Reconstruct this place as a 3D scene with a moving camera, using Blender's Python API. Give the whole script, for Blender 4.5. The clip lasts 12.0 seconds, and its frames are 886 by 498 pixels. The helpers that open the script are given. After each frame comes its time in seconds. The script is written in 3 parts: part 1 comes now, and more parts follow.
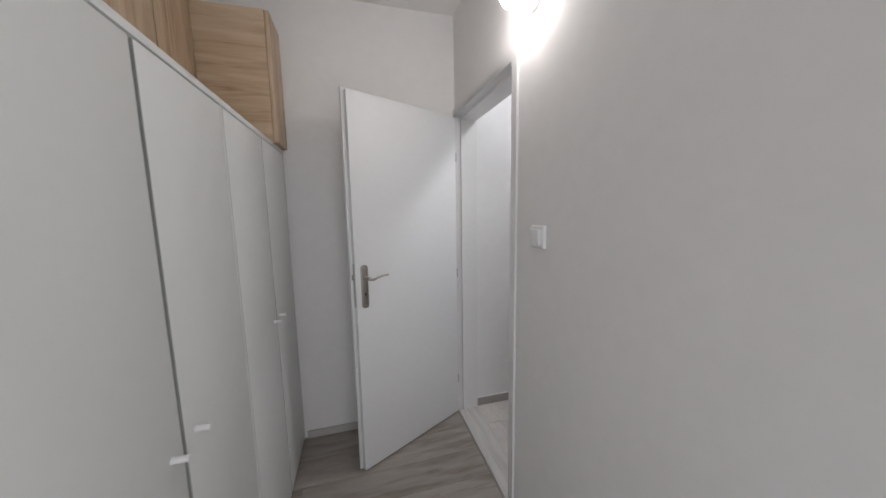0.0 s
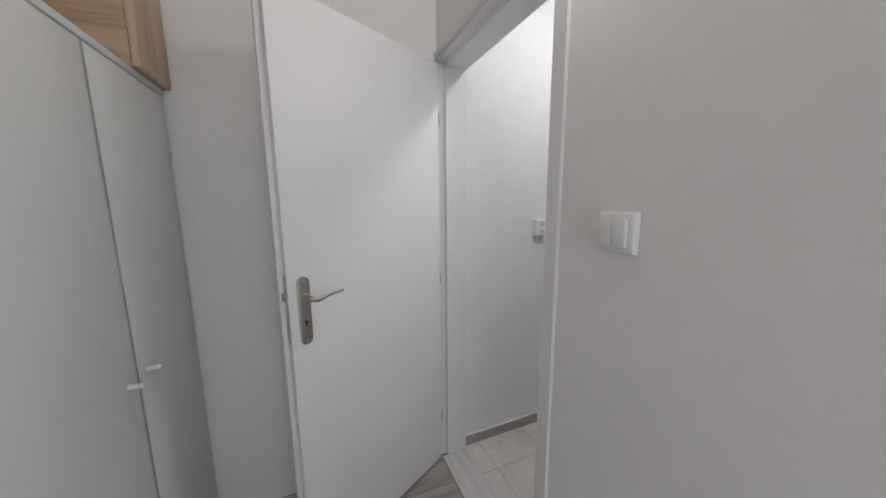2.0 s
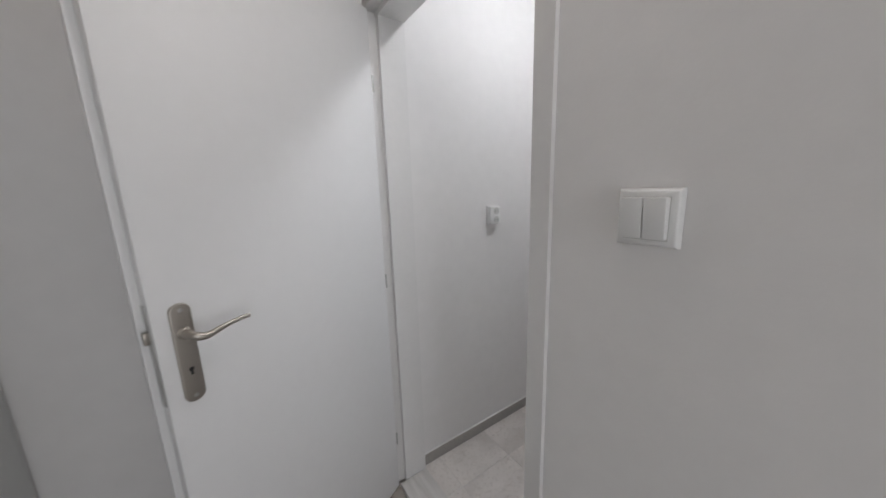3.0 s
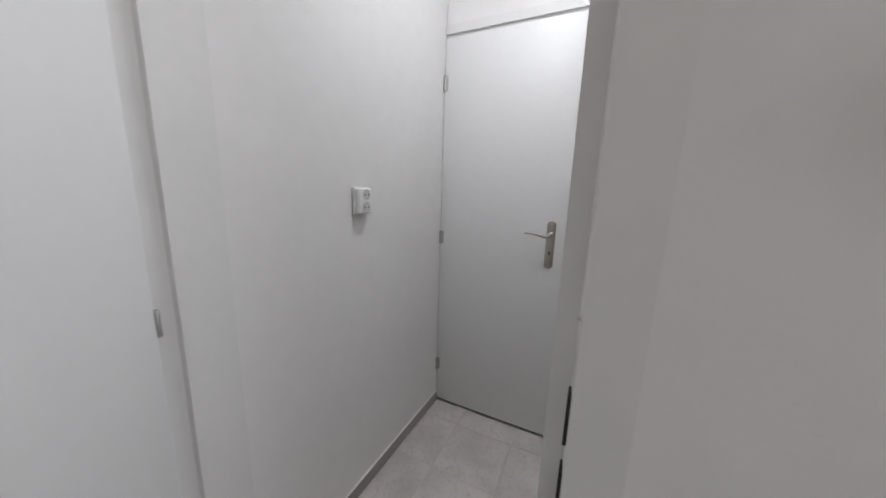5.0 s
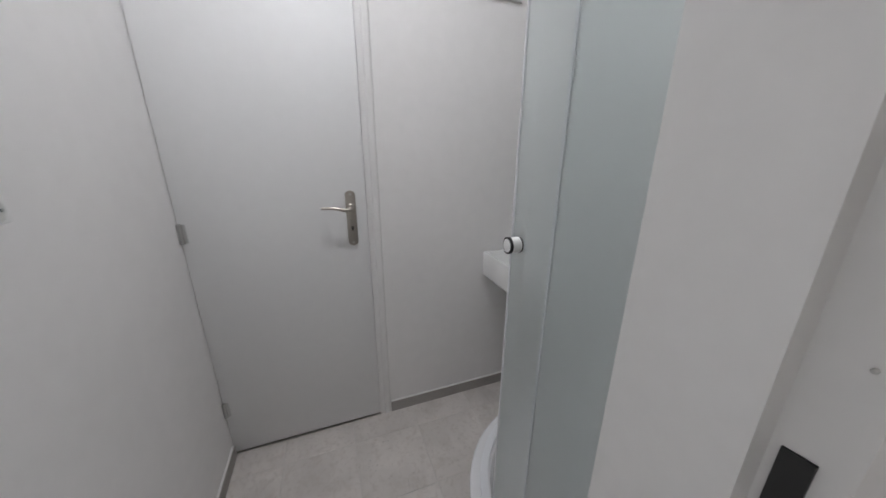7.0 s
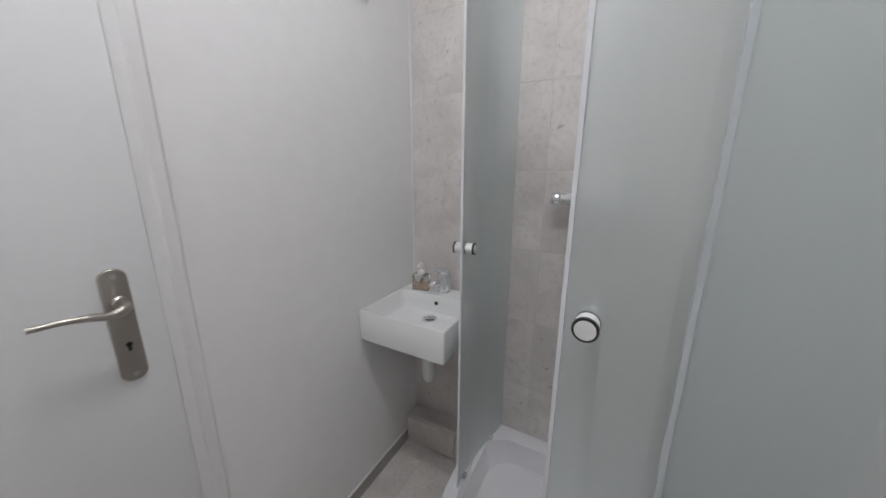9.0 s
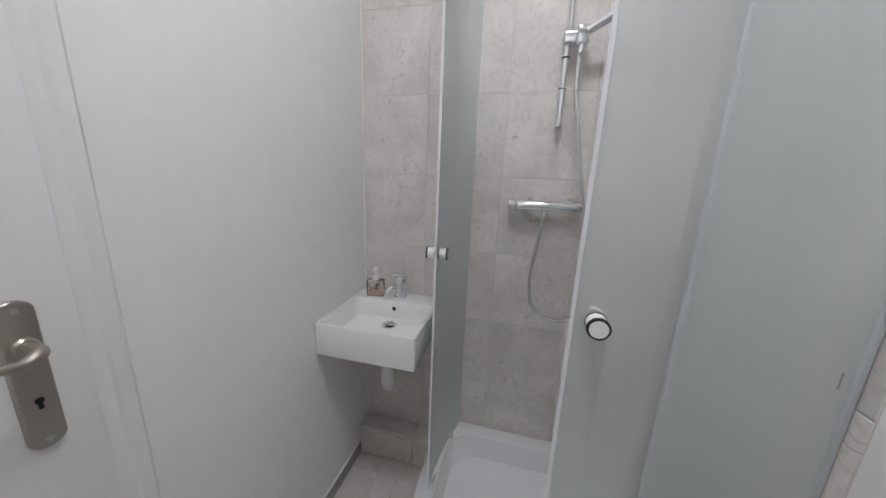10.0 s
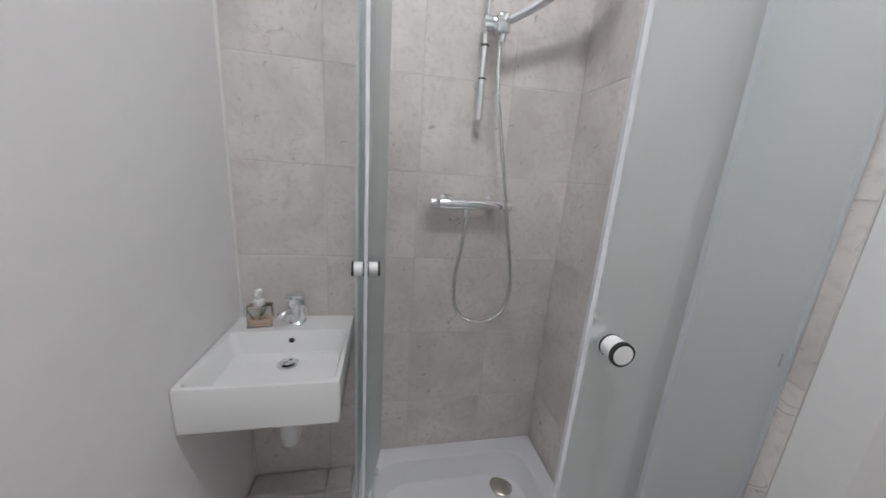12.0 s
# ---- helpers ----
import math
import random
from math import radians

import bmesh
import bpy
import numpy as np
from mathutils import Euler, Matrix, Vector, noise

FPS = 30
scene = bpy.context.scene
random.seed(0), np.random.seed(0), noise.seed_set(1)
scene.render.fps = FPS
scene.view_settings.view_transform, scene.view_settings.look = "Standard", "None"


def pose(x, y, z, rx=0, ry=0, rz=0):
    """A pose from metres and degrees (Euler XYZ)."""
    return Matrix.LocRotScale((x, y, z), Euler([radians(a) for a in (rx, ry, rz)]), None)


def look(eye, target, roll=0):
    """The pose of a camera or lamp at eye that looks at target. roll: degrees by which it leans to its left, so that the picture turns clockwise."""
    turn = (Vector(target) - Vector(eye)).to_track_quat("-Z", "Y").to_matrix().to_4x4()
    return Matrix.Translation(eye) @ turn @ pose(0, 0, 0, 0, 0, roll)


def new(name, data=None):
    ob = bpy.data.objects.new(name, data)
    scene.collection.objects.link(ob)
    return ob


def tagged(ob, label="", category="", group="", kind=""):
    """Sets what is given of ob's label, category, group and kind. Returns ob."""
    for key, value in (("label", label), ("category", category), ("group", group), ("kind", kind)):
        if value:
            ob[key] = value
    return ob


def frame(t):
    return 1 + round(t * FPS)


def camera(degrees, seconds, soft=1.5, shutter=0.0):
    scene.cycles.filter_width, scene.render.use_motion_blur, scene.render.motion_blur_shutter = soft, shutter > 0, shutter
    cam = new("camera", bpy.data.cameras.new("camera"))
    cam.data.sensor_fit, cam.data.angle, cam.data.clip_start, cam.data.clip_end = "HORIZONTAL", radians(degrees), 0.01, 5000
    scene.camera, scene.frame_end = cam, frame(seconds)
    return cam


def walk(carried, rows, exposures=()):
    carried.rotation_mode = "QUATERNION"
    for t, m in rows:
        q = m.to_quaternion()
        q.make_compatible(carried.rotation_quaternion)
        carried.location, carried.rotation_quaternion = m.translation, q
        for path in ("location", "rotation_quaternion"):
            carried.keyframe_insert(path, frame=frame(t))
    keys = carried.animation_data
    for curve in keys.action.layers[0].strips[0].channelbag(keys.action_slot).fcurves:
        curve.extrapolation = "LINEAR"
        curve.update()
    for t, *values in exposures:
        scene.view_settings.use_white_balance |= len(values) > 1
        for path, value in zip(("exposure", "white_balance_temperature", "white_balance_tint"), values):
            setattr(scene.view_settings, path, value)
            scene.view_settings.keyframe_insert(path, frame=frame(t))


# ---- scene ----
cam = camera(110.0, 12.0, shutter=0.4)
PATH = [
    (0, (-0.639, -1.95, 1.419), (-0.108, -0.038, 1.167), -1.0),
    (0.5, (-0.583, -1.841, 1.41), (-0.092, 0.08, 1.146), -1.0),
    (1, (-0.569, -1.694, 1.395), (-0.05, 0.218, 1.121), -0.8),
    (1.5, (-0.567, -1.532, 1.387), (0.037, 0.354, 1.101), -1.4),
    (2, (-0.568, -1.401, 1.381), (0.192, 0.423, 1.074), -0.5),
    (2.5, (-0.533, -1.275, 1.369), (0.385, 0.468, 1.024), -1.3),
    (3, (-0.492, -1.166, 1.364), (0.602, 0.465, 0.985), -1.8),
    (3.2, (-0.475, -1.135, 1.362), (0.678, 0.457, 0.995), -0.5),
    (4.8, (-0.296, -0.792, 1.28), (1.429, 0.155, 0.918), 0.7),
    (5, (-0.266, -0.759, 1.277), (1.493, 0.112, 0.896), 1.8),
    (5.5, (-0.187, -0.687, 1.258), (1.668, -0.059, 0.852), 1.5),
    (6, (-0.136, -0.617, 1.273), (1.808, -0.483, 0.825), 0.5),
    (6.5, (-0.101, -0.541, 1.28), (1.806, -0.841, 0.757), -0.5),
    (6.7, (-0.083, -0.502, 1.284), (1.78, -0.972, 0.728), -0.0),
    (8.3, (0.217, -0.443, 1.299), (1.66, -1.725, 0.773), -0.7),
    (8.5, (0.28, -0.421, 1.298), (1.616, -1.83, 0.821), 0.1),
    (9, (0.462, -0.388, 1.311), (1.4, -2.095, 0.857), 0.2),
    (9.5, (0.543, -0.362, 1.323), (1.183, -2.201, 0.864), 1.3),
    (10, (0.613, -0.337, 1.327), (1.068, -2.231, 0.874), 2.3),
    (10.5, (0.653, -0.332, 1.32), (0.999, -2.255, 0.891), 2.6),
    (11, (0.686, -0.38, 1.32), (0.916, -2.317, 0.881), 3.4),
    (11.5, (0.785, -0.429, 1.328), (0.712, -2.373, 0.864), 3.6),
    (12, (0.801, -0.496, 1.329), (0.421, -2.404, 0.866), 4.0),
]
walk(cam, [(t, look(eye, target, roll)) for t, eye, target, roll in PATH],
     exposures=[(0, -0.04), (3, -0.03), (5.0, 0.0), (6.5, 0.02), (8.5, 0.12), (10, 0.2), (12, 0.28)])

# ---- world and light ----
world = bpy.data.worlds.new("world")
world.use_nodes = True
scene.world = world
world.node_tree.nodes["Background"].inputs[0].default_value = (0.5, 0.55, 0.62, 1)
world.node_tree.nodes["Background"].inputs[1].default_value = 0.05
HALL_LAMP, BATH_LAMP, FILL_LIGHT = 51.0, 39.0, 14.0
# unseen fill lamp added at the closed back wall, as daylight behind the walker
hall_fill = bpy.data.lights.new("hall_back_fill", "AREA")
hall_fill.shape, hall_fill.size, hall_fill.size_y, hall_fill.energy, hall_fill.color = "RECTANGLE", 1.2, 1.9, FILL_LIGHT, (0.94, 0.96, 1.0)
new("hall_back_fill", hall_fill).matrix_world = look((-0.55, -3.28, 1.15), (-0.55, 0, 1.15))


# ---- materials ----
def material(name, colour, rough=0.5, metal=0.0, vary=0.0, scale=4.0, bump=0.0, bump_scale=200.0, spec=0.5, coat=0.0):
    """Principled paint-like material: two scales of colour variation and a fine relief."""
    m = bpy.data.materials.new(name)
    m.use_nodes = True
    nt = m.node_tree
    b = nt.nodes["Principled BSDF"]
    b.inputs["Roughness"].default_value, b.inputs["Metallic"].default_value = rough, metal
    b.inputs["Specular IOR Level"].default_value, b.inputs["Coat Weight"].default_value = spec, coat
    b.inputs["Base Color"].default_value = (*colour, 1)
    co = nt.nodes.new("ShaderNodeTexCoord")
    if vary:
        n1, n2 = nt.nodes.new("ShaderNodeTexNoise"), nt.nodes.new("ShaderNodeTexNoise")
        n1.inputs["Scale"].default_value, n2.inputs["Scale"].default_value = scale, scale * 14
        n1.inputs["Detail"].default_value = n2.inputs["Detail"].default_value = 4
        add = nt.nodes.new("ShaderNodeMath")
        add.operation = "ADD"
        ramp = nt.nodes.new("ShaderNodeMapRange")
        ramp.inputs[1].default_value, ramp.inputs[2].default_value = 0.6, 1.4
        ramp.inputs[3].default_value, ramp.inputs[4].default_value = 1 - vary, 1 + vary * 0.5
        mul = nt.nodes.new("ShaderNodeMix")
        mul.data_type, mul.blend_type = "RGBA", "MULTIPLY"
        mul.inputs[0].default_value = 1
        mul.inputs[6].default_value = (*colour, 1)
        for n in (n1, n2):
            nt.links.new(co.outputs["Object"], n.inputs["Vector"])
        nt.links.new(n1.outputs[0], add.inputs[0]), nt.links.new(n2.outputs[0], add.inputs[1])
        nt.links.new(add.outputs[0], ramp.inputs[0]), nt.links.new(ramp.outputs[0], mul.inputs[7])
        nt.links.new(mul.outputs[2], b.inputs["Base Color"])
        rr = nt.nodes.new("ShaderNodeMapRange")
        rr.inputs[1].default_value, rr.inputs[2].default_value = 0.3, 0.7
        rr.inputs[3].default_value, rr.inputs[4].default_value = rough * 0.97, rough * 1.03
        nt.links.new(n1.outputs[0], rr.inputs[0]), nt.links.new(rr.outputs[0], b.inputs["Roughness"])
    if bump:
        n3, bp = nt.nodes.new("ShaderNodeTexNoise"), nt.nodes.new("ShaderNodeBump")
        n3.inputs["Scale"].default_value, n3.inputs["Detail"].default_value = bump_scale, 3
        bp.inputs["Strength"].default_value, bp.inputs["Distance"].default_value = bump, 0.002
        nt.links.new(co.outputs["Object"], n3.inputs["Vector"])
        nt.links.new(n3.outputs[0], bp.inputs["Height"]), nt.links.new(bp.outputs[0], b.inputs["Normal"])
    return m


def stretched(nt, co, scale3, rnd=None):
    """Object coordinates stretched along the grain, shifted by the piece's own random number."""
    mp = nt.nodes.new("ShaderNodeMapping")
    mp.inputs["Scale"].default_value = scale3
    nt.links.new(co.outputs["Object"], mp.inputs["Vector"])
    if rnd:
        sc = nt.nodes.new("ShaderNodeVectorMath")
        sc.operation = "SCALE"
        sc.inputs[0].default_value = (37.0, 51.0, 23.0)
        nt.links.new(rnd, sc.inputs["Scale"]), nt.links.new(sc.outputs[0], mp.inputs["Location"])
    return mp


def wood(name, dark, mid, light, scale3, rough=0.45, piece_vary=0.0):
    m = bpy.data.materials.new(name)
    m.use_nodes = True
    nt = m.node_tree
    b = nt.nodes["Principled BSDF"]
    co, oi = nt.nodes.new("ShaderNodeTexCoord"), nt.nodes.new("ShaderNodeObjectInfo")
    mp = stretched(nt, co, scale3, oi.outputs["Random"])
    broad, fine = nt.nodes.new("ShaderNodeTexNoise"), nt.nodes.new("ShaderNodeTexNoise")
    broad.inputs["Scale"].default_value, broad.inputs["Detail"].default_value, broad.inputs["Distortion"].default_value = 1.0, 5, 1.2
    fine.inputs["Scale"].default_value, fine.inputs["Detail"].default_value = 6.0, 6
    for n in (broad, fine):
        nt.links.new(mp.outputs[0], n.inputs["Vector"])
    mix = nt.nodes.new("ShaderNodeMath")
    mix.operation = "MULTIPLY_ADD"
    mix.inputs[1].default_value = 0.35
    nt.links.new(fine.outputs[0], mix.inputs[0]), nt.links.new(broad.outputs[0], mix.inputs[2])
    ramp = nt.nodes.new("ShaderNodeValToRGB")
    ramp.color_ramp.elements[0].position, ramp.color_ramp.elements[0].color = 0.44, (*dark, 1)
    ramp.color_ramp.elements[1].position, ramp.color_ramp.elements[1].color = 0.88, (*light, 1)
    ramp.color_ramp.elements.new(0.62).color = (*mid, 1)
    nt.links.new(mix.outputs[0], ramp.inputs[0])
    hsv, rng = nt.nodes.new("ShaderNodeHueSaturation"), nt.nodes.new("ShaderNodeMapRange")
    rng.inputs[3].default_value, rng.inputs[4].default_value = 1 - piece_vary, 1 + piece_vary
    nt.links.new(oi.outputs["Random"], rng.inputs[0]), nt.links.new(rng.outputs[0], hsv.inputs["Value"])
    nt.links.new(ramp.outputs[0], hsv.inputs["Color"]), nt.links.new(hsv.outputs[0], b.inputs["Base Color"])
    bp = nt.nodes.new("ShaderNodeBump")
    bp.inputs["Strength"].default_value, bp.inputs["Distance"].default_value = 0.25, 0.001
    nt.links.new(fine.outputs[0], bp.inputs["Height"]), nt.links.new(bp.outputs[0], b.inputs["Normal"])
    b.inputs["Roughness"].default_value = rough
    return m


def concrete_tile(name, base, rough=0.5, marks=1.0):
    """Glazed tile with a cast-concrete print: clouds, warm blotches, small dark pits and hairline scratches."""
    m = bpy.data.materials.new(name)
    m.use_nodes = True
    nt = m.node_tree
    b = nt.nodes["Principled BSDF"]
    co, oi = nt.nodes.new("ShaderNodeTexCoord"), nt.nodes.new("ShaderNodeObjectInfo")
    mp = stretched(nt, co, (1, 1, 1), oi.outputs["Random"])

    def noise_tex(scale, detail, distortion=0.0):
        n = nt.nodes.new("ShaderNodeTexNoise")
        n.inputs["Scale"].default_value, n.inputs["Detail"].default_value, n.inputs["Distortion"].default_value = scale, detail, distortion
        nt.links.new(mp.outputs[0], n.inputs["Vector"])
        return n

    def mask(source, lo, hi):
        r = nt.nodes.new("ShaderNodeMapRange")
        r.inputs[1].default_value, r.inputs[2].default_value = lo, hi
        nt.links.new(source, r.inputs[0])
        return r.outputs[0]

    def times(a, c):
        t = nt.nodes.new("ShaderNodeMath")
        t.operation = "MULTIPLY"
        nt.links.new(a, t.inputs[0])
        if isinstance(c, float):
            t.inputs[1].default_value = c
        else:
            nt.links.new(c, t.inputs[1])
        return t.outputs[0]

    def over(under, colour, fac):
        x = nt.nodes.new("ShaderNodeMix")
        x.data_type = "RGBA"
        x.inputs[7].default_value = (*colour, 1)
        nt.links.new(under, x.inputs[6]), nt.links.new(fac, x.inputs[0])
        return x.outputs[2]

    cloud = noise_tex(5.0, 6, 0.4)
    ramp = nt.nodes.new("ShaderNodeValToRGB")
    ramp.color_ramp.elements[0].position, ramp.color_ramp.elements[0].color = 0.3, (*[c * 0.86 for c in base], 1)
    ramp.color_ramp.elements[1].position, ramp.color_ramp.elements[1].color = 0.7, (*[c * 1.12 for c in base], 1)
    nt.links.new(cloud.outputs[0], ramp.inputs[0])
    grain = noise_tex(60.0, 5)
    col = over(ramp.outputs[0], (base[0] * 0.75, base[1] * 0.72, base[2] * 0.7), times(mask(grain.outputs[0], 0.52, 0.75), 0.55))
    smudge = noise_tex(17.0, 4, 1.2)
    col = over(col, (base[0] * 0.80, base[1] * 0.765, base[2] * 0.735), times(mask(smudge.outputs[0], 0.54, 0.72), 0.5))
    # pits gather in patches
    pit, patch = noise_tex(48.0, 2, 0.8), noise_tex(9.0, 2)
    pits = times(mask(pit.outputs[0], 0.68, 0.73), mask(patch.outputs[0], 0.5, 0.6))
    col = over(col, (0.16, 0.14, 0.125), times(pits, 0.55 * marks))
    # thin drawn scratches
    line, part_of = noise_tex(6.5, 1, 2.5), noise_tex(14.0, 1)
    away = nt.nodes.new("ShaderNodeMath")
    away.operation = "COMPARE"
    away.inputs[1].default_value, away.inputs[2].default_value = 0.5, 0.0045
    nt.links.new(line.outputs[0], away.inputs[0])
    scratch = times(away.outputs[0], mask(part_of.outputs[0], 0.58, 0.66))
    col = over(col, (0.2, 0.18, 0.16), times(scratch, 0.38 * marks))
    hsv, rng = nt.nodes.new("ShaderNodeHueSaturation"), nt.nodes.new("ShaderNodeMapRange")
    rng.inputs[3].default_value, rng.inputs[4].default_value = 0.98, 1.02
    nt.links.new(oi.outputs["Random"], rng.inputs[0]), nt.links.new(rng.outputs[0], hsv.inputs["Value"])
    nt.links.new(col, hsv.inputs["Color"]), nt.links.new(hsv.outputs[0], b.inputs["Base Color"])
    bp = nt.nodes.new("ShaderNodeBump")
    bp.inputs["Strength"].default_value, bp.inputs["Distance"].default_value = 0.2, 0.0015
    nt.links.new(grain.outputs[0], bp.inputs["Height"]), nt.links.new(bp.outputs[0], b.inputs["Normal"])
    b.inputs["Roughness"].default_value = rough
    return m


def glass(name, colour, rough, ior=1.45, clear=1.0):
    m = bpy.data.materials.new(name)
    m.use_nodes = True
    b = m.node_tree.nodes["Principled BSDF"]
    b.inputs["Base Color"].default_value, b.inputs["Roughness"].default_value = (*colour, 1), rough
    b.inputs["Transmission Weight"].default_value, b.inputs["IOR"].default_value = clear, ior
    return m


def glowing(name, colour, strength):
    m = bpy.data.materials.new(name)
    m.use_nodes = True
    b = m.node_tree.nodes["Principled BSDF"]
    b.inputs["Emission Color"].default_value, b.inputs["Emission Strength"].default_value = (*colour, 1), strength
    return m


WALL = material("matt_white_wall_paint", (0.84, 0.827, 0.818), 0.85, vary=0.035, scale=1.3, bump=0.12, bump_scale=140, spec=0.25)
CEIL = material("white_ceiling_paint", (0.86, 0.85, 0.835), 0.9, vary=0.03, scale=1.5, bump=0.1, bump_scale=120, spec=0.2)
DOOR = material("white_lacquered_door", (0.80, 0.80, 0.80), 0.46, vary=0.02, scale=2.0, bump=0.03, bump_scale=60)
STEEL = material("white_enamel_frame_paint", (0.80, 0.79, 0.78), 0.35, vary=0.03, scale=3.0, bump=0.05, bump_scale=90)
LAMINATE = material("white_laminate_board", (0.78, 0.79, 0.775), 0.42, vary=0.02, scale=2.0, bump=0.04, bump_scale=300)
# dark grey: shade painted into the wardrobe gap; also vent backing, plank seams
DARK_GAP = material("gap_shade_and_seam_grey", (0.14, 0.14, 0.13), 0.7, vary=0.05)
PLASTIC = material("white_plastic", (0.82, 0.82, 0.81), 0.3)
SOCKET = material("grey_white_socket_well", (0.62, 0.62, 0.60), 0.45)
NICKEL = material("satin_nickel", (0.44, 0.41, 0.37), 0.36, 1.0, vary=0.06, scale=20)
CHROME = material("polished_chrome", (0.82, 0.83, 0.84), 0.1, 1.0)
ZINC = material("grey_zinc_hinge", (0.55, 0.55, 0.54), 0.4, 1.0)
HOSE = material("ribbed_steel_hose", (0.72, 0.72, 0.72), 0.26, 1.0)
BLACK = material("black_rubber", (0.02, 0.02, 0.02), 0.5)
CERAMIC = material("white_glazed_ceramic", (0.84, 0.84, 0.83), 0.12, coat=0.3)
ACRYLIC = material("white_acrylic_tray", (0.80, 0.80, 0.82), 0.22)
ALU = material("white_silver_profile", (0.80, 0.81, 0.84), 0.3, 0.0)

GROUT = material("pale_grout", (0.66, 0.63, 0.60), 0.9, vary=0.1, scale=12)
CAULK = material("white_caulk", (0.82, 0.81, 0.79), 0.5)
SKIRT = material("grey_cut_tile_skirting", (0.38, 0.36, 0.34), 0.5, vary=0.15, scale=9, bump=0.15, bump_scale=90)
WOODSKIRT = material("pale_grey_wood_skirting", (0.52, 0.50, 0.48), 0.5, vary=0.08, scale=6)
WALLTILE = concrete_tile("concrete_print_wall_tile", (0.70, 0.66, 0.635), 0.42)
FLOORTILE = concrete_tile("concrete_print_floor_tile", (0.66, 0.62, 0.59), 0.5, 0.6)
OAK_UP = wood("sonoma_oak_upright_grain", (0.36, 0.24, 0.15), (0.52, 0.38, 0.25), (0.64, 0.50, 0.36), (22, 22, 1.6))
OAK_LEVEL = wood("sonoma_oak_level_grain", (0.36, 0.24, 0.15), (0.52, 0.38, 0.25), (0.64, 0.50, 0.36), (1.6, 22, 22))
PLANK = wood("grey_oak_laminate", (0.20, 0.17, 0.145), (0.29, 0.255, 0.225), (0.36, 0.325, 0.295), (2.1, 11, 11), 0.42, 0.10)
THRESH = wood("pale_grey_threshold", (0.42, 0.40, 0.38), (0.54, 0.52, 0.50), (0.64, 0.62, 0.60), (14, 1.5, 14), 0.45)
FROST = glass("satin_frosted_glass", (0.872, 0.914, 0.911), 0.33, clear=0.78)
SEAL = glass("pale_translucent_seal", (0.87, 0.91, 0.93), 0.35, clear=0.55)
# grey that holds the shade between the wardrobe doors
EDGE_SHADE = material("grey_edge_shade", (0.42, 0.43, 0.41), 0.8, vary=0.1, scale=30)
CLEAR = glass("clear_glass", (0.97, 0.99, 0.98), 0.0)
SAND = material("pale_shell_sand", (0.55, 0.40, 0.30), 0.8, vary=0.35, scale=60)
LEAF = material("dark_green_sprig", (0.09, 0.14, 0.10), 0.6)
GLOBE_HALL = glowing("lit_opal_glass_hall", (1.0, 0.945, 0.925), HALL_LAMP)
GLOBE_BATH = glowing("lit_opal_glass_bath", (0.97, 0.985, 1.035), BATH_LAMP)


# ---- building helpers ----
def link_bm(name, bm, mat, smooth=True):
    me = bpy.data.meshes.new(name)
    bmesh.ops.recalc_face_normals(bm, faces=bm.faces)
    bm.to_mesh(me)
    bm.free()
    me.materials.append(mat)
    if smooth:
        me.polygons.foreach_set("use_smooth", [True] * len(me.polygons))
        me.set_sharp_from_angle(angle=radians(35))
    return new(name, me)


def part(name, bm, mat, parent, label="", smooth=True):
    ob = link_bm(name, bm, mat, smooth)
    ob.parent = parent
    if label:
        tagged(ob, label)
    return ob


def thing(name, m, label, category, group="", kind=""):
    e = new(name)
    e.empty_display_size = 0.05
    e.matrix_world = m
    return tagged(e, label, category, group, kind)


def box(x0, x1, y0, y1, z0, z1, bevel=0.0, seg=2, bm=None):
    b = bmesh.new()
    bmesh.ops.create_cube(b, size=1, matrix=Matrix.Translation(((x0 + x1) / 2, (y0 + y1) / 2, (z0 + z1) / 2)) @ Matrix.Diagonal((x1 - x0, y1 - y0, z1 - z0, 1)))
    if bevel:
        bmesh.ops.bevel(b, geom=list(b.edges), offset=bevel, segments=seg, affect="EDGES", profile=0.5)
    if bm is None:
        return b
    return join(bm, b)


def join(bm, other):
    me = bpy.data.meshes.new("tmp")
    other.to_mesh(me)
    other.free()
    bm.from_mesh(me)
    bpy.data.meshes.remove(me)
    return bm


def prism(points, z0, z1, bevel=0.0, seg=2):
    """An upright prism over a plan outline."""
    b = bmesh.new()
    f = b.faces.new([b.verts.new((x, y, z0)) for x, y in points])
    up = bmesh.ops.extrude_face_region(b, geom=[f])
    bmesh.ops.translate(b, verts=[v for v in up["geom"] if isinstance(v, bmesh.types.BMVert)], vec=(0, 0, z1 - z0))
    bmesh.ops.recalc_face_normals(b, faces=b.faces)
    if bevel:
        top = [e for e in b.edges if all(abs(v.co.z - z1) < 1e-6 for v in e.verts)]
        bmesh.ops.bevel(b, geom=top, offset=bevel, segments=seg, affect="EDGES", profile=0.5)
    return b


def lathe(profile, steps=32, axis="z", at=(0, 0, 0)):
    """A turned solid: profile of (radius, height) along the axis."""
    b = bmesh.new()
    rings = []
    for r, h in profile:
        ring = []
        for k in range(steps):
            a = 2 * math.pi * k / steps
            p = {"z": (r * math.cos(a), r * math.sin(a), h), "x": (h, r * math.cos(a), r * math.sin(a)), "y": (r * math.cos(a), h, r * math.sin(a))}[axis]
            ring.append(b.verts.new(Vector(p) + Vector(at)))
        rings.append(ring)
    for lo, hi in zip(rings, rings[1:]):
        for k in range(steps):
            b.faces.new((lo[k], lo[(k + 1) % steps], hi[(k + 1) % steps], hi[k]))
    b.faces.new(rings[0]), b.faces.new(rings[-1])
    return b


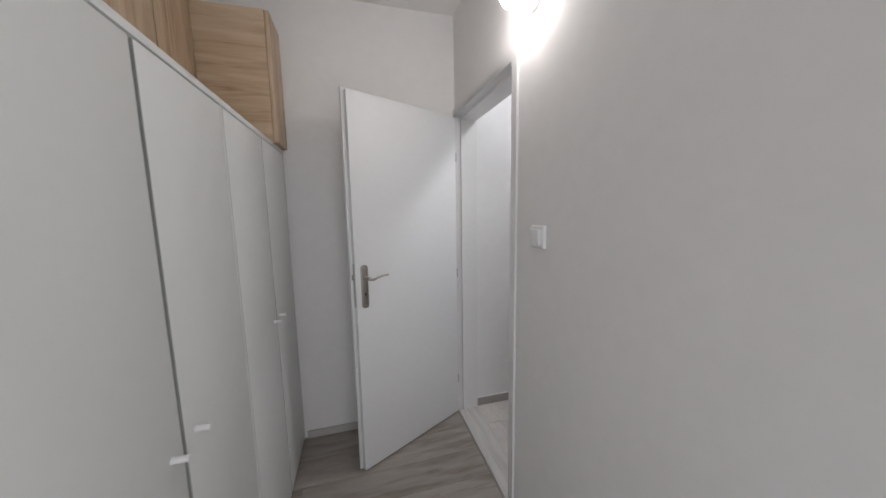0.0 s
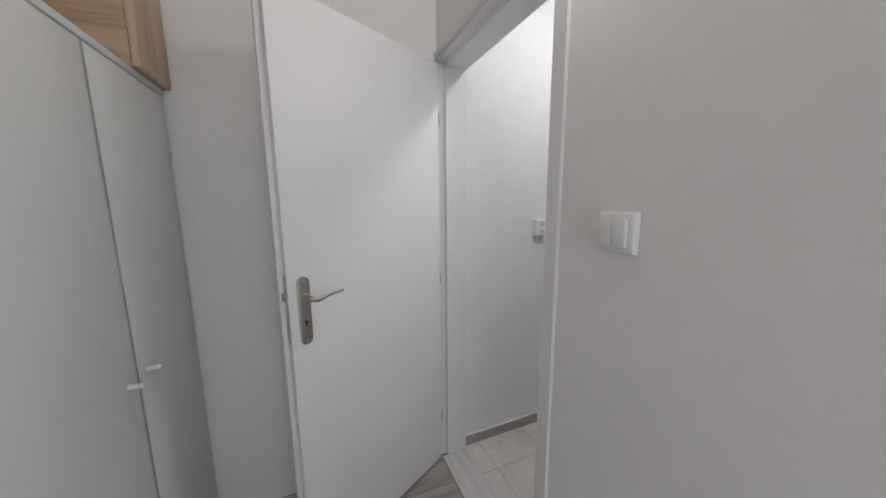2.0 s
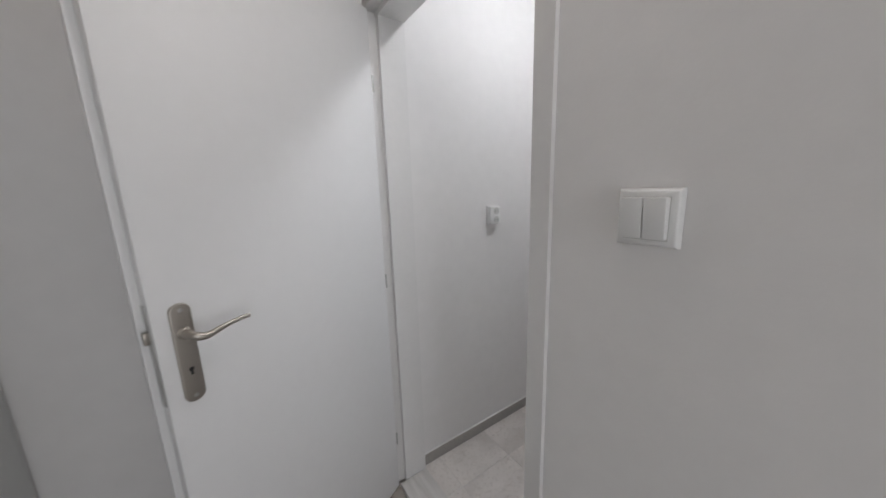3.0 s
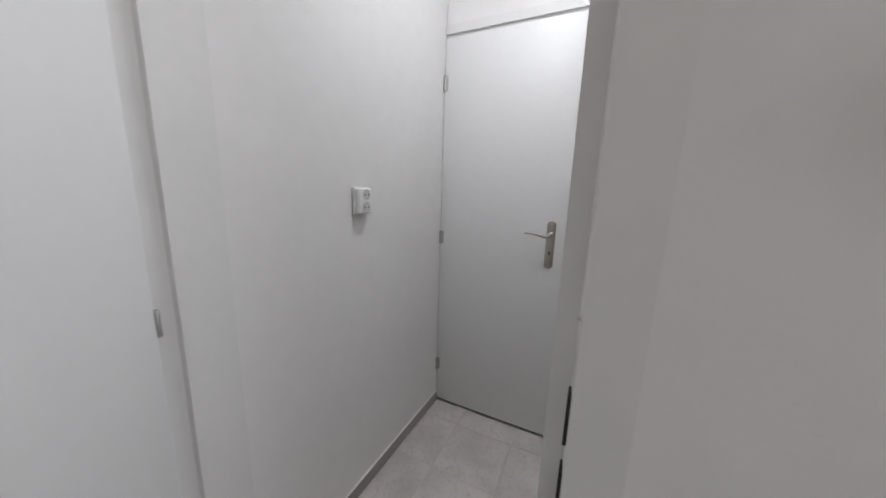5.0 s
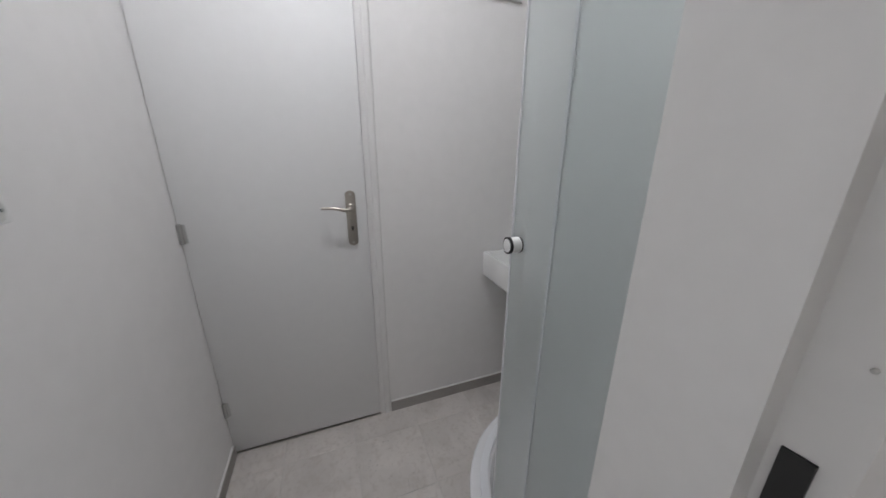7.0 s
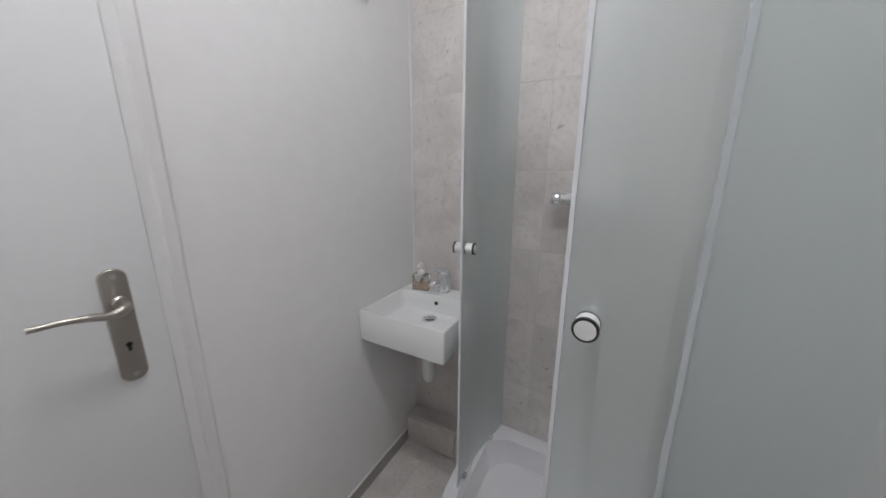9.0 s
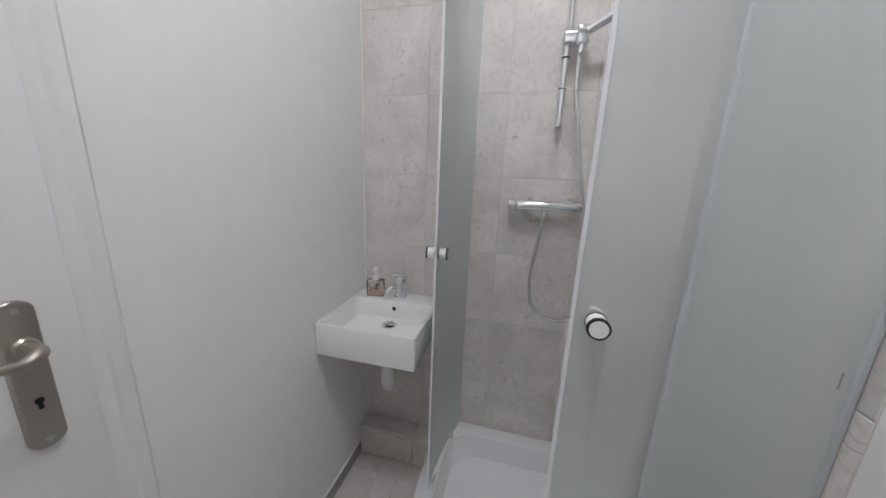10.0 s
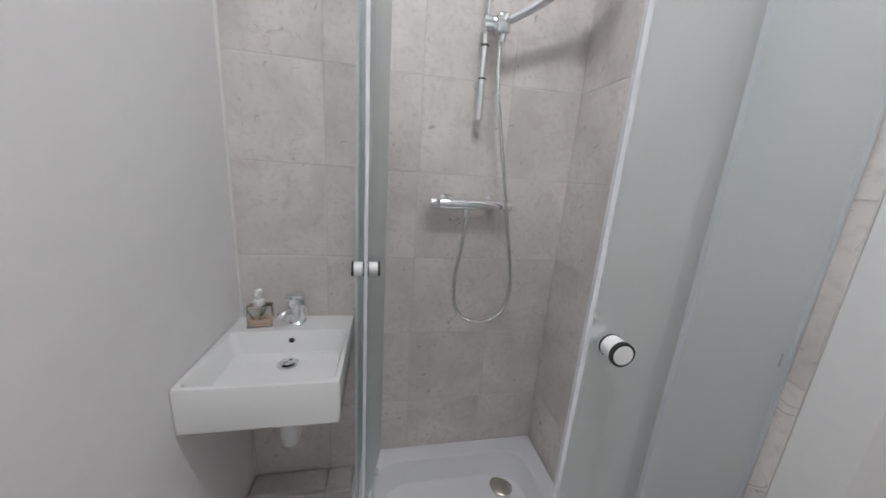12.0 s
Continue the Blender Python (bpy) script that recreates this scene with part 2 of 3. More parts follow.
def smooth_path(points, n):
    """A Catmull-Rom curve through the points."""
    p = [Vector(q) for q in points]
    p = [2 * p[0] - p[1]] + p + [2 * p[-1] - p[-2]]
    out = []
    for i in range(1, len(p) - 2):
        for k in range(n):
            t = k / n
            out.append(0.5 * (2 * p[i] + (p[i + 1] - p[i - 1]) * t + (2 * p[i - 1] - 5 * p[i] + 4 * p[i + 1] - p[i + 2]) * t * t + (3 * p[i] - p[i - 1] - 3 * p[i + 1] + p[i + 2]) * t ** 3))
    return out + [p[-2]]


def sweep(path, radius, steps=12, flat=1.0, phase=0.0):
    """A tube along a path; radius is a number or a function of the way along; flat squashes it sideways."""
    b = bmesh.new()
    rings = []
    up = Vector((0, 0, 1))
    for i, c in enumerate(path):
        d = (path[min(i + 1, len(path) - 1)] - path[max(i - 1, 0)]).normalized()
        side = d.cross(up)
        side = side.normalized() if side.length > 1e-3 else Vector((1, 0, 0))
        top = side.cross(d).normalized()
        r = radius(i / (len(path) - 1)) if callable(radius) else radius
        rings.append([b.verts.new(c + r * math.cos(phase + 2 * math.pi * k / steps) * side * flat + r * math.sin(phase + 2 * math.pi * k / steps) * top) for k in range(steps)])
    for lo, hi in zip(rings, rings[1:]):
        for k in range(steps):
            b.faces.new((lo[k], lo[(k + 1) % steps], hi[(k + 1) % steps], hi[k]))
    b.faces.new(rings[0]), b.faces.new(rings[-1])
    return b


def ribbon(plan, thick, z0, z1, bm=None):
    """An upright sheet of the given thickness along a plan line (offset to its left)."""
    pts = [Vector((x, y)) for x, y in plan]
    far = []
    for i, p in enumerate(pts):
        d = (pts[min(i + 1, len(pts) - 1)] - pts[max(i - 1, 0)]).normalized()
        far.append(p + thick * Vector((-d.y, d.x)))
    return prism([tuple(p) for p in pts] + [tuple(p) for p in reversed(far)], z0, z1)


def loft(rings, cap_first=True, cap_last=True):
    b = bmesh.new()
    vs = [[b.verts.new(p) for p in ring] for ring in rings]
    n = len(vs[0])
    for lo, hi in zip(vs, vs[1:]):
        for k in range(n):
            b.faces.new((lo[k], lo[(k + 1) % n], hi[(k + 1) % n], hi[k]))
    if cap_first:
        b.faces.new(vs[0])
    if cap_last:
        b.faces.new(vs[-1])
    return b


def structure(name, bm, mat, label="", smooth=False):
    return tagged(link_bm(name, bm, mat, smooth), label, "", "", "structure")


# ---- large structure ----
CEILING_Z = 2.595
WALL_T = 0.126          # hall to bathroom partition
BATH_N, BATH_E, BATH_S = 0.015, 1.267, -1.563
SHOWER_W = 0.139        # tiled face inside the shower
HALL_END, HALL_BACK, HALL_W = 0.021, -3.3, -1.66
DOOR_NEAR, DOOR_HEAD = -0.787, 2.030    # rough opening of the partition

structure("floor", box(HALL_W - 0.15, 1.6, HALL_BACK - 0.15, 0.3, -0.12, -0.012), GROUT, "grey screed under the flooring")
structure("ceiling", box(HALL_W - 0.15, 1.6, HALL_BACK - 0.15, 0.3, CEILING_Z, CEILING_Z + 0.12), CEIL, "plain white painted ceiling")
structure("wall_hall_end", box(HALL_W - 0.15, 0.0, HALL_END, 0.2, -0.12, CEILING_Z), WALL, "matt white painted wall at the hall's end")
structure("wall_hall_west", box(HALL_W - 0.15, HALL_W, HALL_BACK, HALL_END, -0.12, CEILING_Z), WALL, "matt white painted wall behind the wardrobes")
structure("wall_hall_back", box(HALL_W - 0.15, 1.6, HALL_BACK - 0.15, HALL_BACK, -0.12, CEILING_Z), WALL, "matt white painted wall closing the hall")
structure("wall_partition", box(0, WALL_T, HALL_BACK, DOOR_NEAR, -0.12, CEILING_Z), WALL, "matt white painted partition wall with a light switch")
structure("wall_over_door", box(0, WALL_T, DOOR_NEAR, BATH_N, DOOR_HEAD, CEILING_Z), WALL, "matt white painted wall above the doorway")
structure("wall_bath_north", box(0.0, 1.6, BATH_N, 0.2, -0.12, CEILING_Z), WALL, "matt white painted bathroom wall with a socket")
structure("wall_bath_east", box(BATH_E, 1.45, -1.70, -0.683, -0.12, CEILING_Z), WALL, "matt white painted bathroom wall beside the closed door")
structure("wall_over_closed_door", box(BATH_E, 1.45, -0.683, BATH_N, 2.057, CEILING_Z), WALL, "matt white painted wall above the closed door")
structure("wall_beyond_closed_door", box(1.452, 1.6, -1.70, BATH_N, -0.12, CEILING_Z), WALL, "plain wall behind the closed door")
wall_south = structure("wall_bath_south", box(WALL_T, BATH_E, -1.70, BATH_S - 0.0022, -0.12, CEILING_Z), GROUT, "bathroom wall of square concrete-print tiles")
wall_shower = structure("wall_shower_west", box(WALL_T, SHOWER_W - 0.0022, BATH_S - 0.0022, -0.8075, -0.12, CEILING_Z), GROUT, "shower wall of square concrete-print tiles")


# ---- doors and their frames ----
def lever_handle(parent, at, side, out, plate_label="satin nickel long plate with a keyhole"):
    """A long plate with keyhole and a curved lever. at: the plate's middle on the leaf; side: unit vector to which the lever points; out: unit vector away from the leaf."""
    at, side, out = Vector(at), Vector(side), Vector(out)
    turn = Matrix((side, out, Vector((0, 0, 1)))).transposed().to_4x4()
    m = Matrix.Translation(at) @ turn

    def put(b):
        bmesh.ops.transform(b, matrix=m, verts=b.verts)
        return b
    outline = []
    for k in range(17):
        a = math.pi * k / 16
        outline.append((0.0195 * math.cos(a), 0.096 + 0.0175 * math.sin(a)))
    for k in range(17):
        a = math.pi + math.pi * k / 16
        outline.append((0.0195 * math.cos(a), -0.096 + 0.0175 * math.sin(a)))
    b = prism(outline, 0, 0.0075, 0.003, 3)
    bmesh.ops.transform(b, matrix=Matrix(((1, 0, 0, 0), (0, 0, 1, 0), (0, 1, 0, 0), (0, 0, 0, 1))), verts=b.verts)
    plate = part("escutcheon", put(b), NICKEL, parent, plate_label)
    part("keyhole", put(join(lathe([(0.0048, 0.0076), (0.0048, 0.0084)], 14, "y", (0, 0, -0.036)), box(-0.0026, 0.0026, 0.0076, 0.0084, -0.049, -0.038))), BLACK, plate, "dark keyhole")
    for z in (0.099, -0.099):
        part("screw", put(lathe([(0.0045, 0.0074), (0.0045, 0.0086), (0.003, 0.009)], 12, "y", (0, 0, z))), ZINC, plate)
    neck = [Vector((0, 0.004, 0.048)), Vector((0, 0.03, 0.048)), Vector((0.004, 0.047, 0.047)), Vector((0.022, 0.054, 0.043)), Vector((0.05, 0.056, 0.05)), Vector((0.08, 0.055, 0.054)), Vector((0.112, 0.052, 0.054))]
    b = sweep(smooth_path(neck, 7), lambda u: 0.0095 - 0.0045 * min(1, max(0, (u - 0.3) / 0.5)), 12)
    part("lever", put(join(b, lathe([(0.0135, 0.006), (0.0135, 0.013), (0.0105, 0.016)], 20, "y", (0, 0, 0.048)))), NICKEL, parent, "curved satin nickel lever")


# doorway between hall and bathroom: pressed steel frame with a rebate on the hall side
frame_hall = thing("door_frame", pose(0, -0.014, 0), "white enamelled pressed-steel frame of the open doorway", "door frame", kind="structure")
part("jamb", prism([(-0.012, -0.788), (-0.001, -0.788), (-0.001, -0.7725), (WALL_T + 0.0005, -0.7725), (WALL_T + 0.0005, -0.792), (WALL_T + 0.012, -0.792), (WALL_T + 0.012, -0.720), (0.030, -0.720), (0.028, -0.740), (-0.010, -0.743)], 0.001, 1.9815), STEEL, frame_hall, smooth=False)
part("jamb", prism([(-0.012, 0.034), (-0.012, 0.018), (0.028, 0.015), (0.030, -0.002), (WALL_T + 0.010, -0.002), (WALL_T + 0.010, 0.046), (0.001, 0.046), (0.001, 0.034)], 0.001, 1.9815), STEEL, frame_hall, smooth=False)
head = box(0.030, WALL_T + 0.010, -0.7545, 0.046, 1.982, 2.0295)
box(-0.012, 0.0295, -0.7725, 0.034, 2.000, 2.0295, bm=head)
box(-0.012, -0.001, -0.788, 0.034, 1.9995, 2.043, bm=head)
box(-0.012, -0.001, -0.788, -0.743, 1.982, 1.9995, bm=head)
part("head", head, STEEL, frame_hall, smooth=False)
part("strike_hole", box(0.005, 0.022, -0.7425, -0.7385, 1.05, 1.10), BLACK, frame_hall, "dark strike slot in the jamb")
part("strike_hole", box(0.005, 0.022, -0.7425, -0.7385, 0.965, 1.02), BLACK, frame_hall, "dark strike slot in the jamb")
part("buffer", lathe([(0.0016, -0.7425), (0.0016, -0.7395), (0.001, -0.7385)], 12, "y", (0.002, 0, 1.175)), SOCKET, frame_hall)

LEAF_TURN = 207.6
door_1 = thing("door_1", pose(0.002, -0.014, 0, 0, 0, LEAF_TURN), "white lacquered flush door standing open into the hall", "door", kind="structure")
leaf = box(0.015, 0.742, -0.026, 0.0, 0.010, 1.988, 0.0015)
box(0.006, 0.756, -0.040, -0.0265, 0.010, 2.002, 0.0015, bm=leaf)
part("leaf", leaf, DOOR, door_1)
lever_handle(door_1, (0.694, 0.0, 1.032), (-1, 0, 0), (0, 1, 0))
lever_handle(door_1, (0.694, -0.040, 1.032), (-1, 0, 0), (0, -1, 0))
lock = part("lock_plate", box(0.7425, 0.7445, -0.022, -0.004, 0.93, 1.155, 0.0006), ZINC, door_1, "grey steel lock face")
part("latch_bolt", box(0.7445, 0.754, -0.019, -0.007, 1.074, 1.100, 0.002), NICKEL, lock, "dull latch bolt")
for z in (0.25, 1.0, 1.75):
    part("hinge", lathe([(0.004, z - 0.028), (0.005, z - 0.026), (0.005, z + 0.026), (0.004, z + 0.028)], 14, "z", (0.004, -0.006, 0)), ZINC, door_1)

# closed door in the bathroom's east wall
frame_bath = thing("door_frame", pose(-0.007, -0.048, 0), "white enamelled steel frame round the closed door", "door frame", kind="structure")
part("jamb", prism([(1.2625, -0.632), (1.2625, -0.612), (1.2680, -0.607), (1.2680, -0.586), (1.3910, -0.586), (1.3910, -0.634), (1.2735, -0.634), (1.2735, -0.641)], 0.001, 2.054), STEEL, frame_bath, smooth=False)
part("head", join(box(1.2625, 1.2735, -0.585, 0.0625, 2.024, 2.064), box(1.2735, 1.39, -0.585, 0.0625, 2.010, 2.056)), STEEL, frame_bath, smooth=False)
door_2 = thing("door_2", pose(1.255, 0.0125, 0), "white lacquered flush door, shut, above the tiled floor", "door", kind="structure")
part("leaf", box(0, 0.04, -0.6445, 0.0, 0.017, 2.006, 0.002), DOOR, door_2)
lever_handle(door_2, (0.0, -0.582, 1.032), (0, 1, 0), (-1, 0, 0))
for z in (0.25, 1.015, 1.80):
    h = join(box(-0.003, 0.0, -0.020, -0.003, z - 0.034, z + 0.034, 0.001), lathe([(0.006, z - 0.036), (0.0075, z - 0.034), (0.0075, z + 0.034), (0.006, z + 0.036)], 14, "z", (-0.006, -0.005, 0)))
    part("hinge", h, ZINC, door_2, "grey zinc hinge")

structure("threshold", box(-0.004, WALL_T + 0.012, -0.7335, -0.0165, -0.012, 0.012, 0.004), THRESH, "pale grey wooden threshold strip in the doorway")
structure("baseboard", box(-1.0, -0.013, HALL_END - 0.012, HALL_END - 0.0005, 0.0, 0.048, 0.003), WOODSKIRT, "pale grey wooden baseboard on the hall's end wall")
structure("baseboard", box(-0.0125, -0.0005, HALL_BACK, -0.804, 0.0, 0.048, 0.003), WOODSKIRT, "pale grey wooden baseboard along the hall wall")
for name, b, c in (("skirting_north", box(WALL_T + 0.011, BATH_E - 0.018, BATH_N - 0.010, BATH_N - 0.0005, 0.0, 0.058, 0.001), box(WALL_T + 0.011, BATH_E - 0.018, BATH_N - 0.0085, BATH_N - 0.0004, 0.0585, 0.063, 0.0015)),
                   ("skirting_east", box(BATH_E - 0.010, BATH_E - 0.0005, -1.474, -0.691, 0.0, 0.058, 0.001), box(BATH_E - 0.0085, BATH_E - 0.0004, -1.474, -0.691, 0.0585, 0.063, 0.0015))):
    s = structure(name, b, SKIRT, "low skirting of cut grey tile")
    part("caulk_line", c, CAULK, s, "white caulk line")


# ---- hall ----
def switch():
    t = thing("light_switch", pose(-0.001, -0.9655, 1.316), "white double rocker light switch on the painted wall", "switch")
    b = prism([(-0.0405, -0.0405), (0.0405, -0.0405), (0.0405, 0.0405), (-0.0405, 0.0405)], 0, 0.015, 0.0095, 3)
    rot = Matrix(((0, 0, -1, 0), (1, 0, 0, 0), (0, 1, 0, 0), (0, 0, 0, 1)))
    bmesh.ops.transform(b, matrix=rot, verts=b.verts)
    part("frame", b, PLASTIC, t)
    for y0, y1 in ((-0.0285, -0.0004), (0.0004, 0.0285)):
        b = box(0.014, 0.026, y0, y1, -0.0285, 0.0285, 0.0018)
        for v in b.verts:
            if v.co.x > 0.02:
                v.co.x += v.co.z * 0.06
        bmesh.ops.transform(b, matrix=Matrix.Diagonal((-1, 1, 1, 1)), verts=b.verts)
        part("rocker", b, PLASTIC, t)
    # grey plate draws the gap line and paints the shade under the rockers
    part("gap", box(-0.0155, -0.0145, -0.0295, 0.0295, -0.0308, 0.0292), SOCKET, t, "thin grey gap line round the rockers, widened below as shade")


switch()


def wardrobe(y0, y1, gap):
    """A two-door white wardrobe, 0.55 m deep, with peg handles beside the middle gap."""
    t = thing("wardrobe", pose(-1.015, y0, 0), "tall white laminate wardrobe with two doors and peg handles", "wardrobe", "wardrobes along the hall")
    w, top = y1 - y0, 1.762
    for y, lip in ((0.001, 0.0008), (w - 0.019, w - 0.0085)):
        side = box(-0.60, -0.0225, y, y + 0.018, 0.0, top - 0.019)
        part("side_panel", box(-0.0226, -0.0006, lip, lip + 0.0077, 0.0, top - 0.0195, bm=side), LAMINATE, t, smooth=False)
    part("back_panel", box(-0.60, -0.59, 0.0195, w - 0.0195, 0.0, top - 0.019), LAMINATE, t)
    part("bottom_shelf", box(-0.589, -0.0235, 0.0195, w - 0.0195, 0.05, 0.068), LAMINATE, t)
    part("plinth", box(-0.06, -0.045, 0.0195, w - 0.0195, 0.0, 0.0495), LAMINATE, t)
    # dark strip added so that the gap's shade is in the colour
    part("gap_shade_strip", box(-0.045, -0.027, w / 2 - 0.012, w / 2 + 0.012, 0.068, top - 0.02), DARK_GAP, t, "dark strip painted as the shade in the middle gap")
    part("top", box(-0.60, 0.002, 0.0005, w - 0.0005, top - 0.0185, top, 0.001), LAMINATE, t)
    for a, b_, peg in ((0.0110, w / 2 - gap, w / 2 - 0.046), (w / 2 + gap, w - 0.0110, w / 2 + 0.050)):
        d = part("door", box(-0.0185, 0.0, a, b_, 0.022, top - 0.0225, 0.0012), LAMINATE, t)
        # shade of the door gaps put on both edges as thin grey strips
        for y, out in ((a, -0.0008), (b_, 0.0008)):
            part("edge_shade_strip", box(-0.0182, -0.0004, min(y, y + out), max(y, y + out), 0.0225, top - 0.023), EDGE_SHADE, d, "thin grey strip painted as shade along the door edge")
        part("handle", lathe([(0.0082, 0.0), (0.0068, 0.003), (0.0066, 0.024), (0.0076, 0.027), (0.0066, 0.030)], 16, "x", (0, peg, 0.932)), PLASTIC, d, "short white peg handle")
    return t


wardrobe(-1.611, -0.8245, 0.0065)
wardrobe(-0.8235, 0.014, 0.0045)


def upper_cupboard(y0, y1, x_front, level=False):
    t = thing("upper_cupboard", pose(x_front, y0, 1.763), "oak-grain cupboard box standing on top of the wardrobe", "cupboard", "oak cupboards above the wardrobes")
    w, h, deep = y1 - y0, 0.605, x_front - HALL_W - 0.02
    part("side", box(-deep, -0.0195, 0.0, 0.018, 0, h), OAK_LEVEL, t, "side board with level grain")
    part("side", box(-deep, -0.0195, w - 0.018, w, 0, h), OAK_LEVEL, t)
    part("bottom", box(-deep, -0.0195, 0.018, w - 0.018, 0, 0.018), OAK_LEVEL, t)
    part("top", box(-deep, -0.0195, 0.018, w - 0.018, h - 0.018, h), OAK_LEVEL, t)
    part("door", box(-0.018, 0.0, 0.0015, w - 0.0015, 0.002, h - 0.002, 0.001), OAK_UP, t)
    return t


upper_cupboard(-1.097, -0.798, -1.305)
upper_cupboard(-0.796, -0.499, -1.305)
upper_cupboard(-0.493, -0.200, -1.305)
upper_cupboard(-0.197, 0.019, -0.990)


def wall_lamp(m, mat, label):
    """A round base on the wall and an opal glass globe; x of m points into the room."""
    t = thing("wall_lamp", m, label, "lamp")
    part("base", lathe([(0.0, 0.0), (0.045, 0.0), (0.045, 0.012), (0.03, 0.02), (0.028, 0.036)], 28, "x"), PLASTIC, t)
    b = bmesh.new()
    bmesh.ops.create_uvsphere(b, u_segments=28, v_segments=18, radius=0.045, matrix=Matrix.Translation((0.085, 0, 0)))
    part("globe", b, mat, t, "lit opal glass globe")
    return t


wall_lamp(pose(-0.001, -0.902, 2.145, 0, 0, 180), GLOBE_HALL, "lit white globe lamp on the wall over the doorway")

# ---- bathroom ----
ceiling_lamp = thing("ceiling_lamp", pose(0.66, -0.60, CEILING_Z), "round flat lit ceiling lamp in the bathroom", "lamp")
part("rim", loft([[(r * math.cos(k * math.pi / 24), r * math.sin(k * math.pi / 24), z) for k in range(48)] for r, z in ((0.151, -0.001), (0.162, -0.001), (0.162, -0.024), (0.158, -0.028), (0.151, -0.028), (0.151, -0.001))], False, False), PLASTIC, ceiling_lamp, "white plastic rim")
part("diffuser", lathe([(0.0, -0.006), (0.15, -0.006), (0.15, -0.022), (0.0, -0.022)], 48), GLOBE_BATH, ceiling_lamp, "lit opal diffuser disc")


def wall_socket():
    t = thing("wall_socket", pose(0.606, BATH_N - 0.001, 1.226), "white double wall socket on the painted wall", "socket")
    part("back_plate", box(-0.037, 0.037, -0.010, 0.0, -0.049, 0.049, 0.003), PLASTIC, t)
    part("body", box(-0.033, 0.033, -0.030, -0.010, -0.044, 0.044, 0.005, 3), PLASTIC, t)
    for z in (0.022, -0.022):
        part("socket_well", lathe([(0.0185, -0.0302), (0.0185, -0.0312), (0.0165, -0.0312), (0.0155, -0.0305)], 28, "y", (0.004, 0, z)), SOCKET, t, "round grey socket well")
        for x in (-0.0055, 0.0135):
            part("pin_hole", lathe([(0.0026, -0.0315), (0.0026, -0.0322)], 10, "y", (x, 0, z)), BLACK, t)
    return t


wall_socket()


def vent():
    t = thing("wall_vent", pose(BATH_E - 0.001, -1.24, 1.956), "grey ventilation grille in a white frame high on the wall", "vent")
    f = box(-0.010, 0, -0.075, -0.064, -0.075, 0.075, 0.002)
    box(-0.010, 0, 0.064, 0.075, -0.075, 0.075, 0.002, bm=f)
    box(-0.010, 0, -0.064, 0.064, -0.075, -0.064, 0.002, bm=f)
    box(-0.010, 0, -0.064, 0.064, 0.064, 0.075, 0.002, bm=f)
    part("frame", f, PLASTIC, t)
    part("backing", box(-0.002, 0, -0.064, 0.064, -0.064, 0.064), DARK_GAP, t)
    for k in range(9):
        b = box(-0.007, -0.0025, -0.0635, 0.0635, -0.0012, 0.0012)
        bmesh.ops.transform(b, matrix=Matrix.Translation((0, 0, -0.056 + 0.014 * k)) @ Matrix.Rotation(radians(30), 4, "Y"), verts=b.verts)
        part("slat", b, SOCKET, t)


vent()


def rounded(x0, x1, y0, y1, radii, z, n=10):
    """A ring of points round a rectangle, corner by corner from the low-x low-y one, each with its own radius."""
    out = []
    for (cx, cy, sx, sy, a0), r in zip(((x0, y0, 1, 1, 180), (x1, y0, -1, 1, 270), (x1, y1, -1, -1, 0), (x0, y1, 1, -1, 90)), radii):
        for k in range(n):
            a = radians(a0 + 90 * k / (n - 1))
            out.append((cx + sx * r + r * math.cos(a), cy + sy * r + r * math.sin(a), z))
    return out


